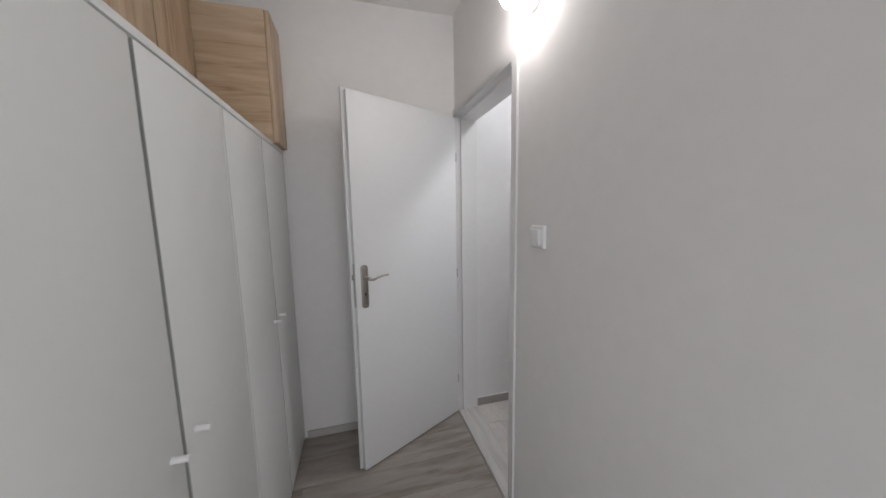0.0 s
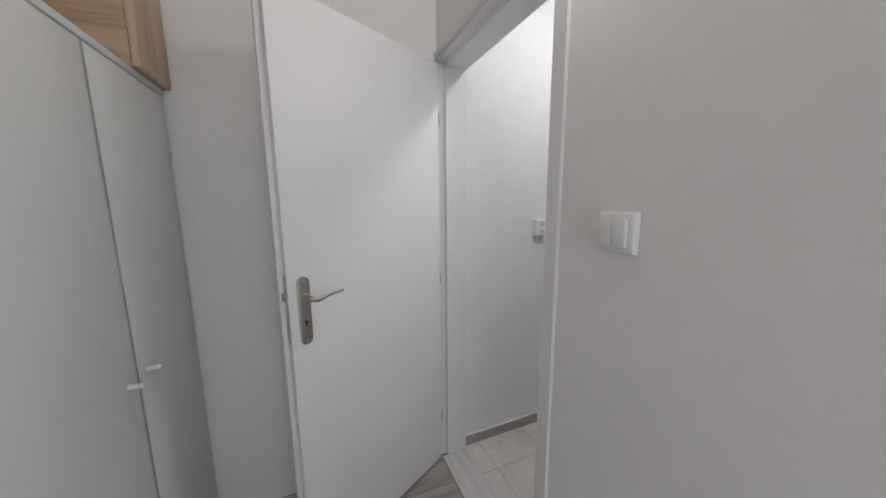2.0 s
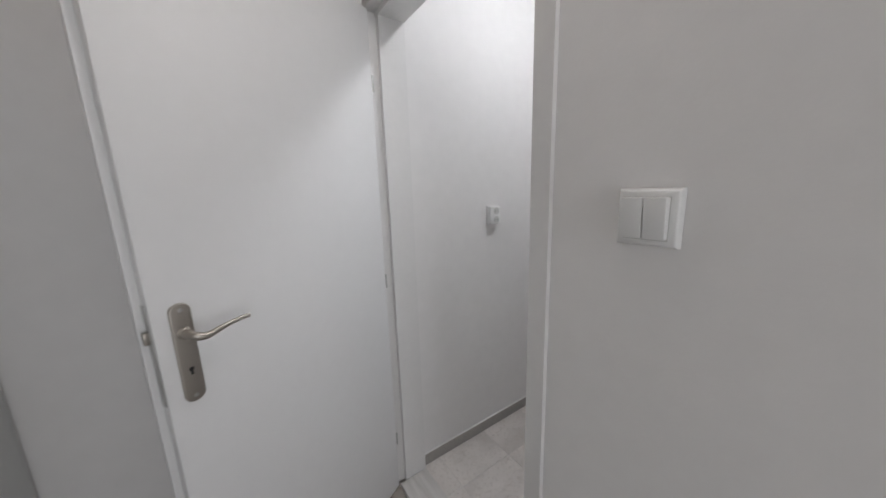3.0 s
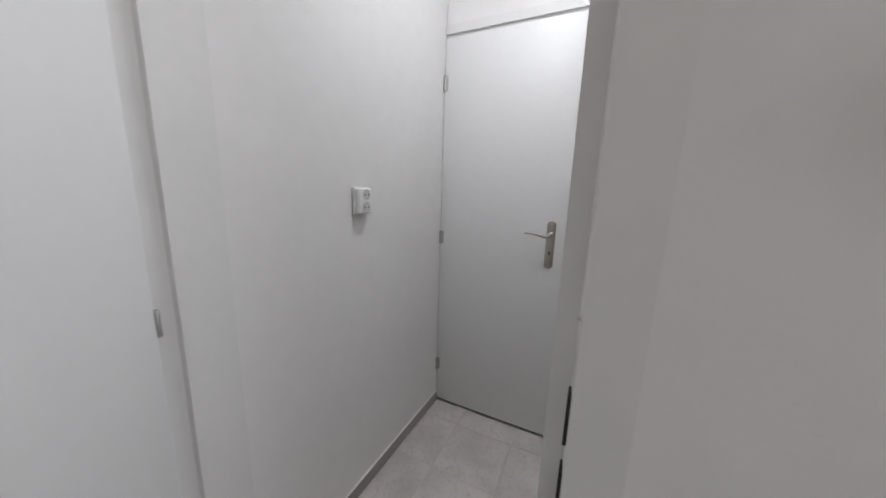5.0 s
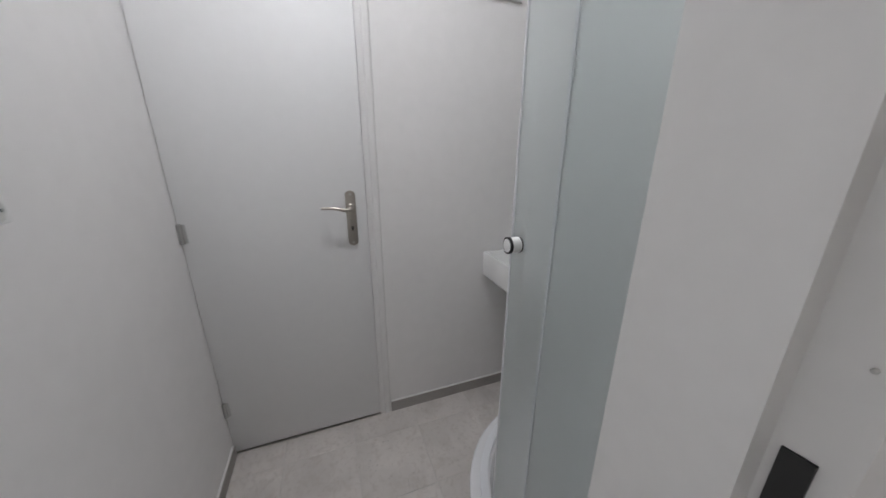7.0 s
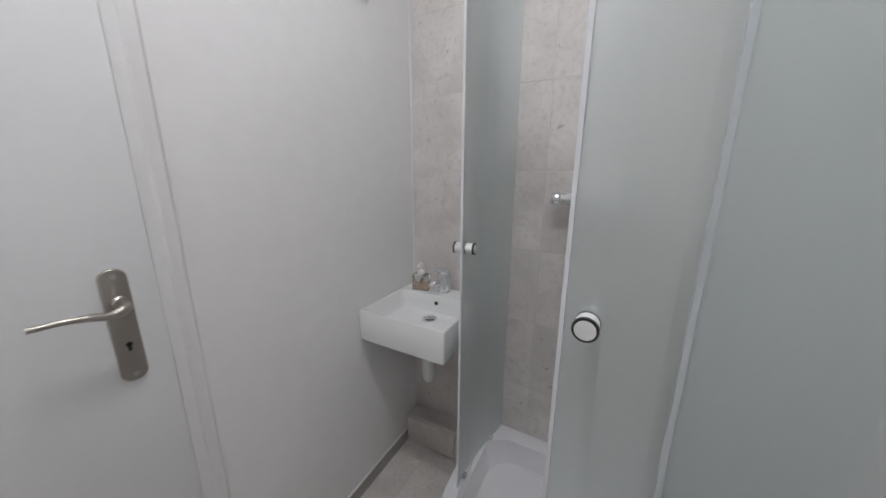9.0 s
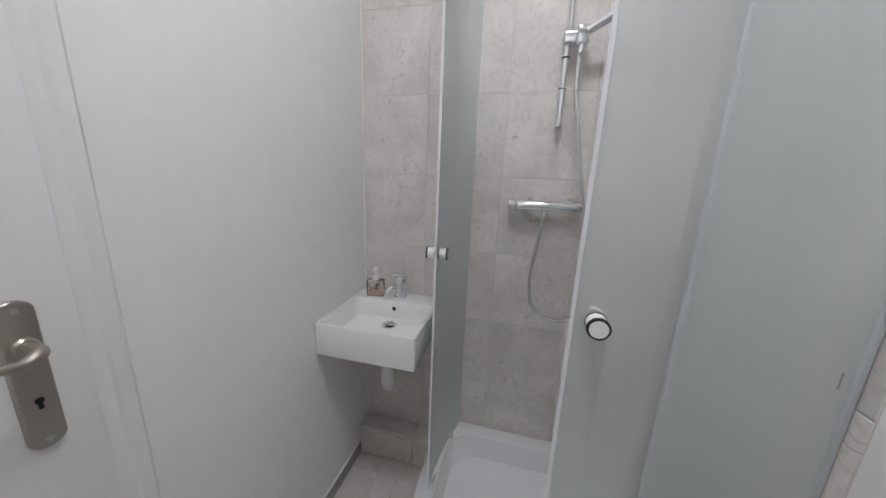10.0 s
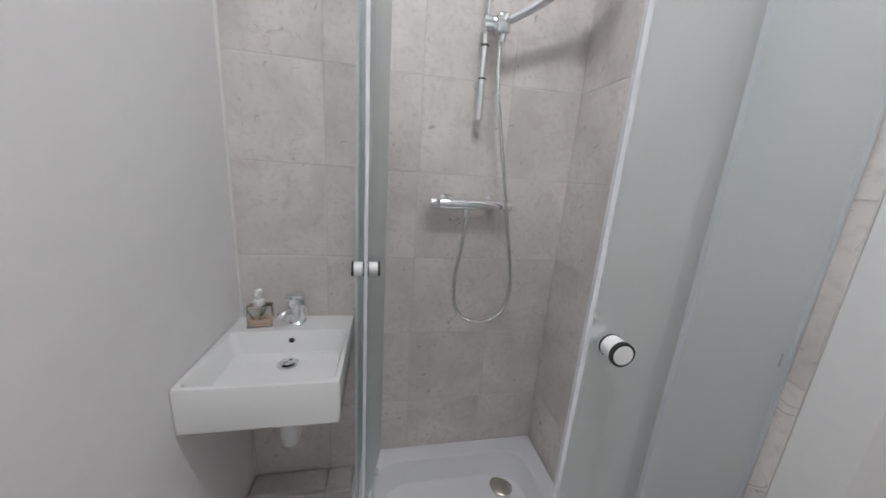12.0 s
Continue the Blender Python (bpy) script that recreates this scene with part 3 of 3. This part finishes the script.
def washbasin():
    x0, x1, y0, y1 = 0.897, BATH_E - 0.002, BATH_S + 0.001, -1.189
    t = thing("washbasin", pose(0, 0, 0.003), "small rectangular white ceramic washbasin hung in the corner", "washbasin")
    o = (0.006,) * 4
    bowl = loft([rounded(x0 + 0.012, x1 - 0.004, y0, y1 - 0.006, o, 0.692), rounded(x0 + 0.003, x1, y0, y1 - 0.001, o, 0.698), rounded(x0, x1, y0, y1, o, 0.712), rounded(x0, x1, y0, y1, o, 0.812),
                 rounded(x0 + 0.002, x1 - 0.002, y0 + 0.002, y1 - 0.002, o, 0.816), rounded(x0 + 0.012, x1 - 0.010, y0 + 0.105, y1 - 0.011, (0.02,) * 4, 0.816),
                 rounded(x0 + 0.015, x1 - 0.013, y0 + 0.108, y1 - 0.014, (0.02,) * 4, 0.812), rounded(x0 + 0.020, x1 - 0.020, y0 + 0.112, y1 - 0.024, (0.025,) * 4, 0.775),
                 rounded(x0 + 0.032, x1 - 0.032, y0 + 0.122, y1 - 0.045, (0.03,) * 4, 0.748), rounded(x0 + 0.06, x1 - 0.06, y0 + 0.145, y1 - 0.085, (0.03,) * 4, 0.741), rounded(1.057, 1.092, -1.411, -1.376, (0.017,) * 4, 0.738)])
    part("bowl", bowl, CERAMIC, t)
    part("waste", lathe([(0.027, 0.7385), (0.030, 0.742), (0.026, 0.7445), (0.023, 0.742)], 28, "z", (1.075, -1.392, 0)), CHROME, t, "chrome waste ring")
    part("waste_plug", lathe([(0.012, 0.7445), (0.019, 0.7465), (0.018, 0.750), (0.006, 0.752)], 24, "z", (1.075, -1.394, 0)), CHROME, t, "chrome click plug")
    part("overflow_ring", lathe([(0.0115, -1.456), (0.0115, -1.4515), (0.009, -1.4505)], 20, "y", (1.078, 0, 0.785)), CHROME, t)
    part("overflow_hole", lathe([(0.0085, -1.4502), (0.0085, -1.4498)], 18, "y", (1.078, 0, 0.785)), BLACK, t, "dark overflow hole")
    trap = part("trap", lathe([(0.017, 0.699), (0.017, 0.63), (0.026, 0.63), (0.027, 0.598), (0.024, 0.594), (0.024, 0.585), (0.031, 0.583), (0.031, 0.56), (0.028, 0.49), (0.022, 0.468), (0.006, 0.463)], 28, "z", (1.073, -1.380, 0)), PLASTIC, t, "white plastic bottle trap")
    part("drain_pipe", sweep([Vector((1.073, -1.405, 0.575)), Vector((1.073, BATH_S + 0.0005, 0.575))], 0.016, 16), PLASTIC, trap)


washbasin()


def basin_tap():
    t = thing("basin_tap", pose(1.075, -1.512, 0.8192, 0, 0, -48) @ Matrix.Scale(1.08, 4), "chrome single-lever tap on the washbasin", "tap")
    part("body", lathe([(0.0, 0.0), (0.026, 0.0), (0.026, 0.006), (0.022, 0.010), (0.021, 0.052), (0.0255, 0.057), (0.0265, 0.070), (0.0235, 0.082), (0.014, 0.090), (0.0, 0.092)], 28), CHROME, t)
    part("spout", sweep(smooth_path([(0, 0.008, 0.034), (0, 0.03, 0.039), (0, 0.046, 0.035), (0, 0.052, 0.027)], 6), lambda u: 0.0145 - 0.002 * u, 16), CHROME, t)
    part("lever", sweep(smooth_path([(0, -0.014, 0.086), (0, 0.010, 0.093), (0, 0.034, 0.095)], 6), lambda u: 0.011 - 0.005 * u, 12, 1.5), CHROME, t)
    part("pull_rod", sweep([Vector((0, -0.026, 0)), Vector((0, -0.026, 0.05))], 0.003, 10), CHROME, t)


basin_tap()


def soap_dispenser():
    t = thing("soap_dispenser", pose(1.180, -1.494, 0.8192, 0, 0, 8), "square clear glass soap dispenser with shells and sand", "soap dispenser")
    b = box(-0.036, 0.036, -0.02, 0.02, 0, 0.072, 0.004, 3)
    part("bottle", b, CLEAR, t, "clear glass bottle").visible_shadow = False
    part("sand_layer", box(-0.031, 0.031, -0.0155, 0.0155, 0.005, 0.026, 0.003), SAND, t, "pale sand and shells")
    rng = random.Random(4)
    for k in range(7):
        b = bmesh.new()
        bmesh.ops.create_icosphere(b, subdivisions=1, radius=0.006 + 0.003 * rng.random())
        bmesh.ops.transform(b, matrix=pose(rng.uniform(-0.022, 0.022), rng.uniform(-0.008, 0.008), 0.03 + 0.006 * rng.random(), 40 * k, 20 * k, 0) @ Matrix.Diagonal((1.3, 0.8, 0.5, 1)), verts=b.verts)
        part("shell", b, SAND, t)
    for k in range(4):
        x, lean = rng.uniform(-0.02, 0.02), rng.uniform(-0.012, 0.012)
        part("sprig", sweep(smooth_path([(x, 0, 0.026), (x + lean, 0.004, 0.045), (x + 2 * lean, 0.0, 0.062)], 4), lambda u: 0.0035 * (1 - 0.7 * u), 6, 0.5), LEAF, t, "dark green sprig")
    part("collar", lathe([(0.0, 0.072), (0.015, 0.072), (0.015, 0.088), (0.006, 0.091), (0.006, 0.112), (0.0, 0.112)], 20), PLASTIC, t)
    part("pump", join(lathe([(0.0, 0.112), (0.0095, 0.112), (0.0095, 0.122), (0.0, 0.124)], 18), sweep([Vector((0, 0.0, 0.118)), Vector((0.0, 0.024, 0.119)), Vector((0, 0.034, 0.114))], 0.0038, 10)), PLASTIC, t, "pale pump head")


soap_dispenser()

# shower: tray in the corner, fixed panes, two curved sliding doors
ARC = (0.4565, -1.234)


def on_arc(radius, a0, a1, n=12):
    return [(ARC[0] + radius * math.cos(radians(a0 + (a1 - a0) * k / (n - 1))), ARC[1] + radius * math.sin(radians(a0 + (a1 - a0) * k / (n - 1)))) for k in range(n)]


def shower_tray():
    x0, y0 = SHOWER_W + 0.001, BATH_S + 0.001
    t = thing("shower_tray", pose(0, 0, 0.010), "white acrylic quadrant shower tray with a raised front", "shower tray")

    def ring(inset, r, big, z, n=14):
        return rounded(x0 + inset, 0.8895 - inset, y0 + inset, -0.799 - inset, (r, r, big, r), z, n)
    tub = loft([ring(0.012, 0.004, 0.423, -0.010), ring(0.012, 0.004, 0.423, 0.165), ring(0.002, 0.004, 0.433, 0.172), ring(0.0, 0.004, 0.433, 0.178), ring(0.0, 0.004, 0.433, 0.205), ring(0.004, 0.005, 0.431, 0.209),
                ring(0.060, 0.09, 0.375, 0.210), ring(0.068, 0.09, 0.367, 0.206), ring(0.078, 0.10, 0.357, 0.165), ring(0.095, 0.11, 0.34, 0.128), ring(0.13, 0.11, 0.305, 0.116), ring(0.28, 0.04, 0.155, 0.111)])
    part("tub", tub, ACRYLIC, t)
    cap = part("waste_cap", lathe([(0.0, 0.112), (0.047, 0.112), (0.047, 0.119), (0.040, 0.124), (0.0, 0.126)], 36, "z", (0.309, -1.424, 0)), NICKEL, t, "round brushed metal waste cap")
    return t


shower_tray()


def knob(parent, at, out):
    """A white knob through the glass with dark rings on both ends."""
    at, out = Vector(at), Vector(out)
    turn = out.to_track_quat("Z", "Y").to_matrix().to_4x4()
    k = None
    for sign in (1, -1):
        m = Matrix.Translation(at) @ turn @ Matrix.Diagonal((1, 1, sign, 1))
        b = lathe([(0.0, 0.004), (0.0165, 0.004), (0.0165, 0.030), (0.0, 0.030)], 28)
        bmesh.ops.transform(b, matrix=m, verts=b.verts)
        k = part("knob", b, PLASTIC, parent, "white plastic knob with dark rings")
        for z0, z1, r in ((0.0042, 0.0068, 0.0172), (0.0272, 0.0325, 0.0178)):
            b = lathe([(r - 0.003, z0), (r, z0), (r, z1), (r - 0.003, z1)], 28)
            bmesh.ops.transform(b, matrix=m, verts=b.verts)
            part("ring", b, BLACK, k, "black rubber ring")
        b = lathe([(0.0, 0.0305), (0.0142, 0.0305), (0.0142, 0.0335), (0.0, 0.034)], 28)
        bmesh.ops.transform(b, matrix=m, verts=b.verts)
        part("cap", b, PLASTIC, k)


def shower_enclosure():
    t = thing("shower_enclosure", pose(0, 0, 0), "quadrant shower enclosure of frosted glass, curved doors slid open", "shower enclosure")
    z0, z1 = 0.243, 2.02
    ax, ay = ARC
    track = [(SHOWER_W + 0.012, ay + 0.40), (0.3, ay + 0.40)] + on_arc(0.40, 90, 0, 24) + [(ax + 0.404, -1.30), (ax + 0.412, -1.38), (ax + 0.412, -1.545)]
    part("bottom_rail", ribbon(track, -0.026, 0.2215, 0.239), ALU, t, "white bottom rail")
    part("top_rail", ribbon(track, -0.030, z1 + 0.004, z1 + 0.044), ALU, t, "white top rail")
    part("wall_profile", box(SHOWER_W + 0.001, SHOWER_W + 0.010, ay + 0.388, ay + 0.403, 0.2215, z1 + 0.04, 0.003), SEAL, t)
    part("wall_profile", box(ax + 0.392, ax + 0.416, BATH_S + 0.001, -1.548, 0.2215, z1 + 0.04, 0.003), ALU, t)
    # fixed panes
    for plan in ([(SHOWER_W + 0.011, ay + 0.399), (0.360, ay + 0.399)], [(ax + 0.412, -1.30), (ax + 0.412, -1.547)]):
        part("fixed_pane", ribbon(plan, -0.005, z0, z1), FROST, t, "satin frosted fixed pane", smooth=False).visible_shadow = False
    part("seal", ribbon([(0.3605, ay + 0.4005), (0.3675, ay + 0.4005)], -0.008, z0, z1), SEAL, t, "pale plastic seal strip")
    part("seal", ribbon([(ax + 0.4135, -1.291), (ax + 0.4135, -1.2995)], -0.008, z0, z1), SEAL, t, "pale plastic seal strip")
    part("maker_mark", box(0.163, 0.1648, ay + 0.3992, ay + 0.3998, 1.062, 1.088), ZINC, t, "small grey printed mark on the glass")
    # sliding doors
    right = [(0.17, ay + 0.340), (0.24, ay + 0.357), (0.31, ay + 0.371), (0.38, ay + 0.381), (0.42, ay + 0.384)] + on_arc(0.386, 90, 82.3, 6)
    left = on_arc(0.386, 7.4, 0, 6) + [(ax + 0.384, -1.28), (ax + 0.378, -1.34), (ax + 0.368, -1.40), (ax + 0.355, -1.46), (ax + 0.340, -1.53)]
    d1 = part("sliding_door", ribbon(right, -0.005, z0, z1), FROST, t, "satin frosted curved sliding door", smooth=False)
    d2 = part("sliding_door", ribbon(left, -0.005, z0, z1), FROST, t, "satin frosted curved sliding door", smooth=False)
    for d in (d1, d2):
        d.visible_shadow = False
    part("edge_seal", ribbon(on_arc(0.3875, 82.2, 81.2, 4), -0.008, z0, z1), ALU, d1, "pale magnetic edge seal")
    part("edge_seal", ribbon(on_arc(0.3875, 8.1, 7.5, 4), -0.006, z0, z1), ALU, d2, "pale magnetic edge seal")
    a = radians(87.0)
    knob(d1, (ax + 0.3835 * math.cos(a), ay + 0.3835 * math.sin(a), 1.108), (math.cos(a), math.sin(a), 0))
    a = radians(3.6)
    knob(d2, (ax + 0.3835 * math.cos(a), ay + 0.3835 * math.sin(a), 1.104), (math.cos(a), math.sin(a), 0))
    for x, y, door in ((ax + 0.376, -1.225, d2), (ax + 0.352, -1.43, d2), (0.25, ay + 0.347, d1), (0.46, ay + 0.375, d1)):
        part("roller", lathe([(0.0, -0.006), (0.011, -0.006), (0.011, 0.006), (0.0, 0.006)], 16, "x" if door is d2 else "y", (x - 0.003, y, 0.256) if door is d2 else (x, y - 0.003, 0.256)), ZINC, door, "small grey roller")


shower_enclosure()


def shower_set():
    BACK = -1.478
    at = Matrix.Translation((-0.0503, -0.0412, -0.0248)) @ Matrix.Scale(1.03, 4)
    t = thing("shower_mixer", at, "chrome thermostatic bar mixer on the tiled wall", "mixer")
    y, z = -1.428, 1.227
    part("bar", lathe([(0.0, 0.438), (0.0175, 0.438), (0.0185, 0.442), (0.0185, 0.650), (0.0175, 0.654), (0.0, 0.654)], 28, "x", (0, y, z)), CHROME, t)
    for a, b_ in ((0.408, 0.436), (0.656, 0.684)):
        part("end_knob", lathe([(0.0, a), (0.018, a), (0.0198, a + 0.003), (0.0198, b_ - 0.003), (0.018, b_), (0.0, b_)], 28, "x", (0, y, z)), CHROME, t, "chrome end knob")
    for x in (0.471, 0.621):
        part("wall_union", lathe([(0.0, BACK + 0.001), (0.027, BACK + 0.001), (0.027, BACK + 0.008), (0.018, BACK + 0.016), (0.014, BACK + 0.02), (0.014, y - 0.012)], 28, "y", (x, 0, z + 0.002)), CHROME, t, "chrome wall union")
    part("hose_outlet", lathe([(0.0, z - 0.04), (0.009, z - 0.04), (0.009, z - 0.016), (0.0, z - 0.016)], 18, "z", (0.561, y, 0)), CHROME, t)
    h = thing("shower_hose", at @ pose(-0.011, 0.012, -0.005), "ribbed metal shower hose hanging in a loop", "hose")
    pts = [(0.575, -1.418, 1.192), (0.584, -1.42, 1.10), (0.596, -1.43, 0.97), (0.583, -1.435, 0.87), (0.538, -1.438, 0.822), (0.475, -1.437, 0.815), (0.415, -1.434, 0.852), (0.393, -1.43, 0.95), (0.415, -1.425, 1.09), (0.455, -1.402, 1.25), (0.492, -1.398, 1.43), (0.518, -1.405, 1.58), (0.522, -1.418, 1.70)]
    path = smooth_path(pts, 26)
    part("hose", sweep(path, lambda u: 0.0060 + 0.0006 * math.cos(u * 300 * math.pi), 10), HOSE, h)
    r = thing("shower_rail", at, "chrome slide rail with a sliding holder on the tiles", "shower rail")
    part("bar", lathe([(0.0, 1.485), (0.0115, 1.485), (0.0115, 1.60), (0.0095, 1.60), (0.0095, 2.20), (0.0, 2.20)], 20, "z", (0.546, -1.432, 0)), CHROME, r)
    for zz in (1.600, 1.690):
        part("ring", lathe([(0.0095, zz), (0.0122, zz), (0.0122, zz + 0.003), (0.0095, zz + 0.003)], 20, "z", (0.546, -1.432, 0)), BLACK, r, "dark ring")
    for zz in (1.592, 2.16):
        part("wall_bracket", lathe([(0.0, BACK + 0.001), (0.014, BACK + 0.001), (0.011, BACK + 0.006), (0.011, -1.434), (0.0, -1.434)], 18, "y", (0.546, 0, zz)), CHROME, r)
    hold = part("holder", join(box(0.488, 0.562, -1.450, -1.406, 1.724, 1.762, 0.008, 3), box(0.490, 0.528, -1.424, -1.380, 1.710, 1.765, 0.008, 3)), CHROME, r, "chrome sliding holder")
    part("holder_clamp", sweep([Vector((0.508, -1.397, 1.692)), Vector((0.505, -1.390, 1.737))], 0.0095, 14), CHROME, hold)
    s = thing("hand_shower", at @ pose(-0.014, 0.015, -0.008), "white and chrome hand shower resting in its holder", "hand shower")
    grip = smooth_path([(0.512, -1.402, 1.752), (0.455, -1.388, 1.782), (0.395, -1.368, 1.822), (0.345, -1.345, 1.862), (0.305, -1.325, 1.882)], 6)
    part("handle", sweep(grip, lambda u: 0.0095 + 0.004 * u, 8, 2.0, math.pi / 8), ALU, s, "flat satin white grip")
    b = lathe([(0.0, -0.012), (0.050, -0.012), (0.054, -0.006), (0.054, 0.004), (0.040, 0.013), (0.0, 0.016)], 32)
    bmesh.ops.transform(b, matrix=Matrix.Translation((0.278, -1.312, 1.888)) @ Matrix.Rotation(radians(-28), 4, "X") @ Matrix.Rotation(radians(-25), 4, "Y"), verts=b.verts)
    part("head", b, ALU, s)
    part("button", lathe([(0.0, 0.0), (0.006, 0.0), (0.005, 0.004), (0.0, 0.005)], 14, "y", (0.372, -1.347, 1.838)), ZINC, s)


shower_set()

# ---- tiles, planks and other pieces ----
TILE, JOINT = 0.2968, 0.003
_cache = {}


def piece(name, size, mat, at, parent, bevel=0.0012):
    """One tile, board or plank; pieces of one size share a mesh."""
    key = (name, mat.name, *[round(s, 4) for s in size])
    if key not in _cache:
        b = bmesh.new()
        bmesh.ops.create_cube(b, size=1, matrix=Matrix.Diagonal((*size, 1)))
        bmesh.ops.bevel(b, geom=list(b.edges), offset=bevel, segments=1, affect="EDGES")
        me = bpy.data.meshes.new(name)
        b.to_mesh(me)
        b.free()
        me.materials.append(mat)
        _cache[key] = me
    ob = new(name, _cache[key])
    ob.location = at
    ob.parent = parent
    return ob


def spans(cuts):
    return list(zip(cuts, cuts[1:]))


rows = [0.0] + [1.036 + k * TILE for k in range(-3, 6) if 0.05 < 1.036 + k * TILE < CEILING_Z - 0.02] + [CEILING_Z - 0.002]
rng = random.Random(11)
for z0, z1 in spans(rows):
    for x0, x1 in spans([SHOWER_W, 0.392, 0.6895, 0.987, BATH_E - 0.008]):
        j = rng.uniform(-0.0005, 0.0005)
        piece("tile", (x1 - x0 - JOINT, 0.011, z1 - z0 - JOINT), WALLTILE, ((x0 + x1) / 2, BATH_S - 0.0065 + j, (z0 + z1) / 2), wall_south)
    for y0, y1 in spans([BATH_S, -1.299, -1.002, -0.8075]):
        j = rng.uniform(-0.0005, 0.0005)
        piece("tile", (0.011, y1 - y0 - JOINT, z1 - z0 - JOINT), WALLTILE, (SHOWER_W - 0.0065 + j, (y0 + y1) / 2, (z0 + z1) / 2), wall_shower)
part("edge_trim", box(BATH_E - 0.0075, BATH_E - 0.0005, BATH_S - 0.011, BATH_S + 0.002, 0.15, CEILING_Z - 0.001, 0.001), CAULK, wall_south, "white edge trim")

bath_floor = structure("bath_floor", box(WALL_T + 0.013, BATH_E, BATH_S - 0.01, BATH_N, -0.0119, -0.002), GROUT, "bathroom floor of square grey concrete-print tiles")
xs = [WALL_T + 0.013, 0.23, 0.53, 0.83, 1.13, BATH_E - 0.001]
ys = [BATH_S] + [-1.393 + k * 0.30 for k in range(5)] + [BATH_N - 0.001]
for x0, x1 in spans(xs):
    for y0, y1 in spans(ys):
        piece("tile", (x1 - x0 - 0.003, y1 - y0 - 0.003, 0.009), FLOORTILE, ((x0 + x1) / 2, (y0 + y1) / 2, -0.0045), bath_floor)

plinth = structure("plinth", box(0.898, BATH_E - 0.008, BATH_S + 0.0005, -1.479, 0.0, 0.138), GROUT, "low tiled plinth under the washbasin")
for x0, x1 in spans([0.898, 0.993, BATH_E - 0.004]):
    piece("tile", (x1 - x0 - JOINT, 0.008, 0.135), FLOORTILE, ((x0 + x1) / 2, -1.4755, 0.068), plinth, 0.003)
    piece("tile", (x1 - x0 - JOINT, 0.083, 0.010), FLOORTILE, ((x0 + x1) / 2, -1.5215, 0.1425), plinth, 0.003)

hall_floor = structure("hall_floor", box(HALL_W, -0.005, HALL_BACK, HALL_END, -0.0119, -0.008), DARK_GAP, "hall floor of grey oak laminate planks")
PW, PL = 0.193, 1.29
for k, y1 in enumerate(HALL_END - PW * i for i in range(18)):
    y0 = max(y1 - PW, HALL_BACK)
    off = (0.0, 0.62, 0.31, 0.93)[k % 4]
    cuts = sorted({HALL_W, -0.0055} | {c for c in (-0.66 - off + PL * n for n in range(-1, 3)) if HALL_W + 0.05 < c < -0.06})
    for x0, x1 in spans(cuts):
        piece("plank", (x1 - x0 - 0.0008, y1 - y0 - 0.0008, 0.0078), PLANK, ((x0 + x1) / 2, (y0 + y1) / 2, -0.0039), hall_floor, 0.0006)
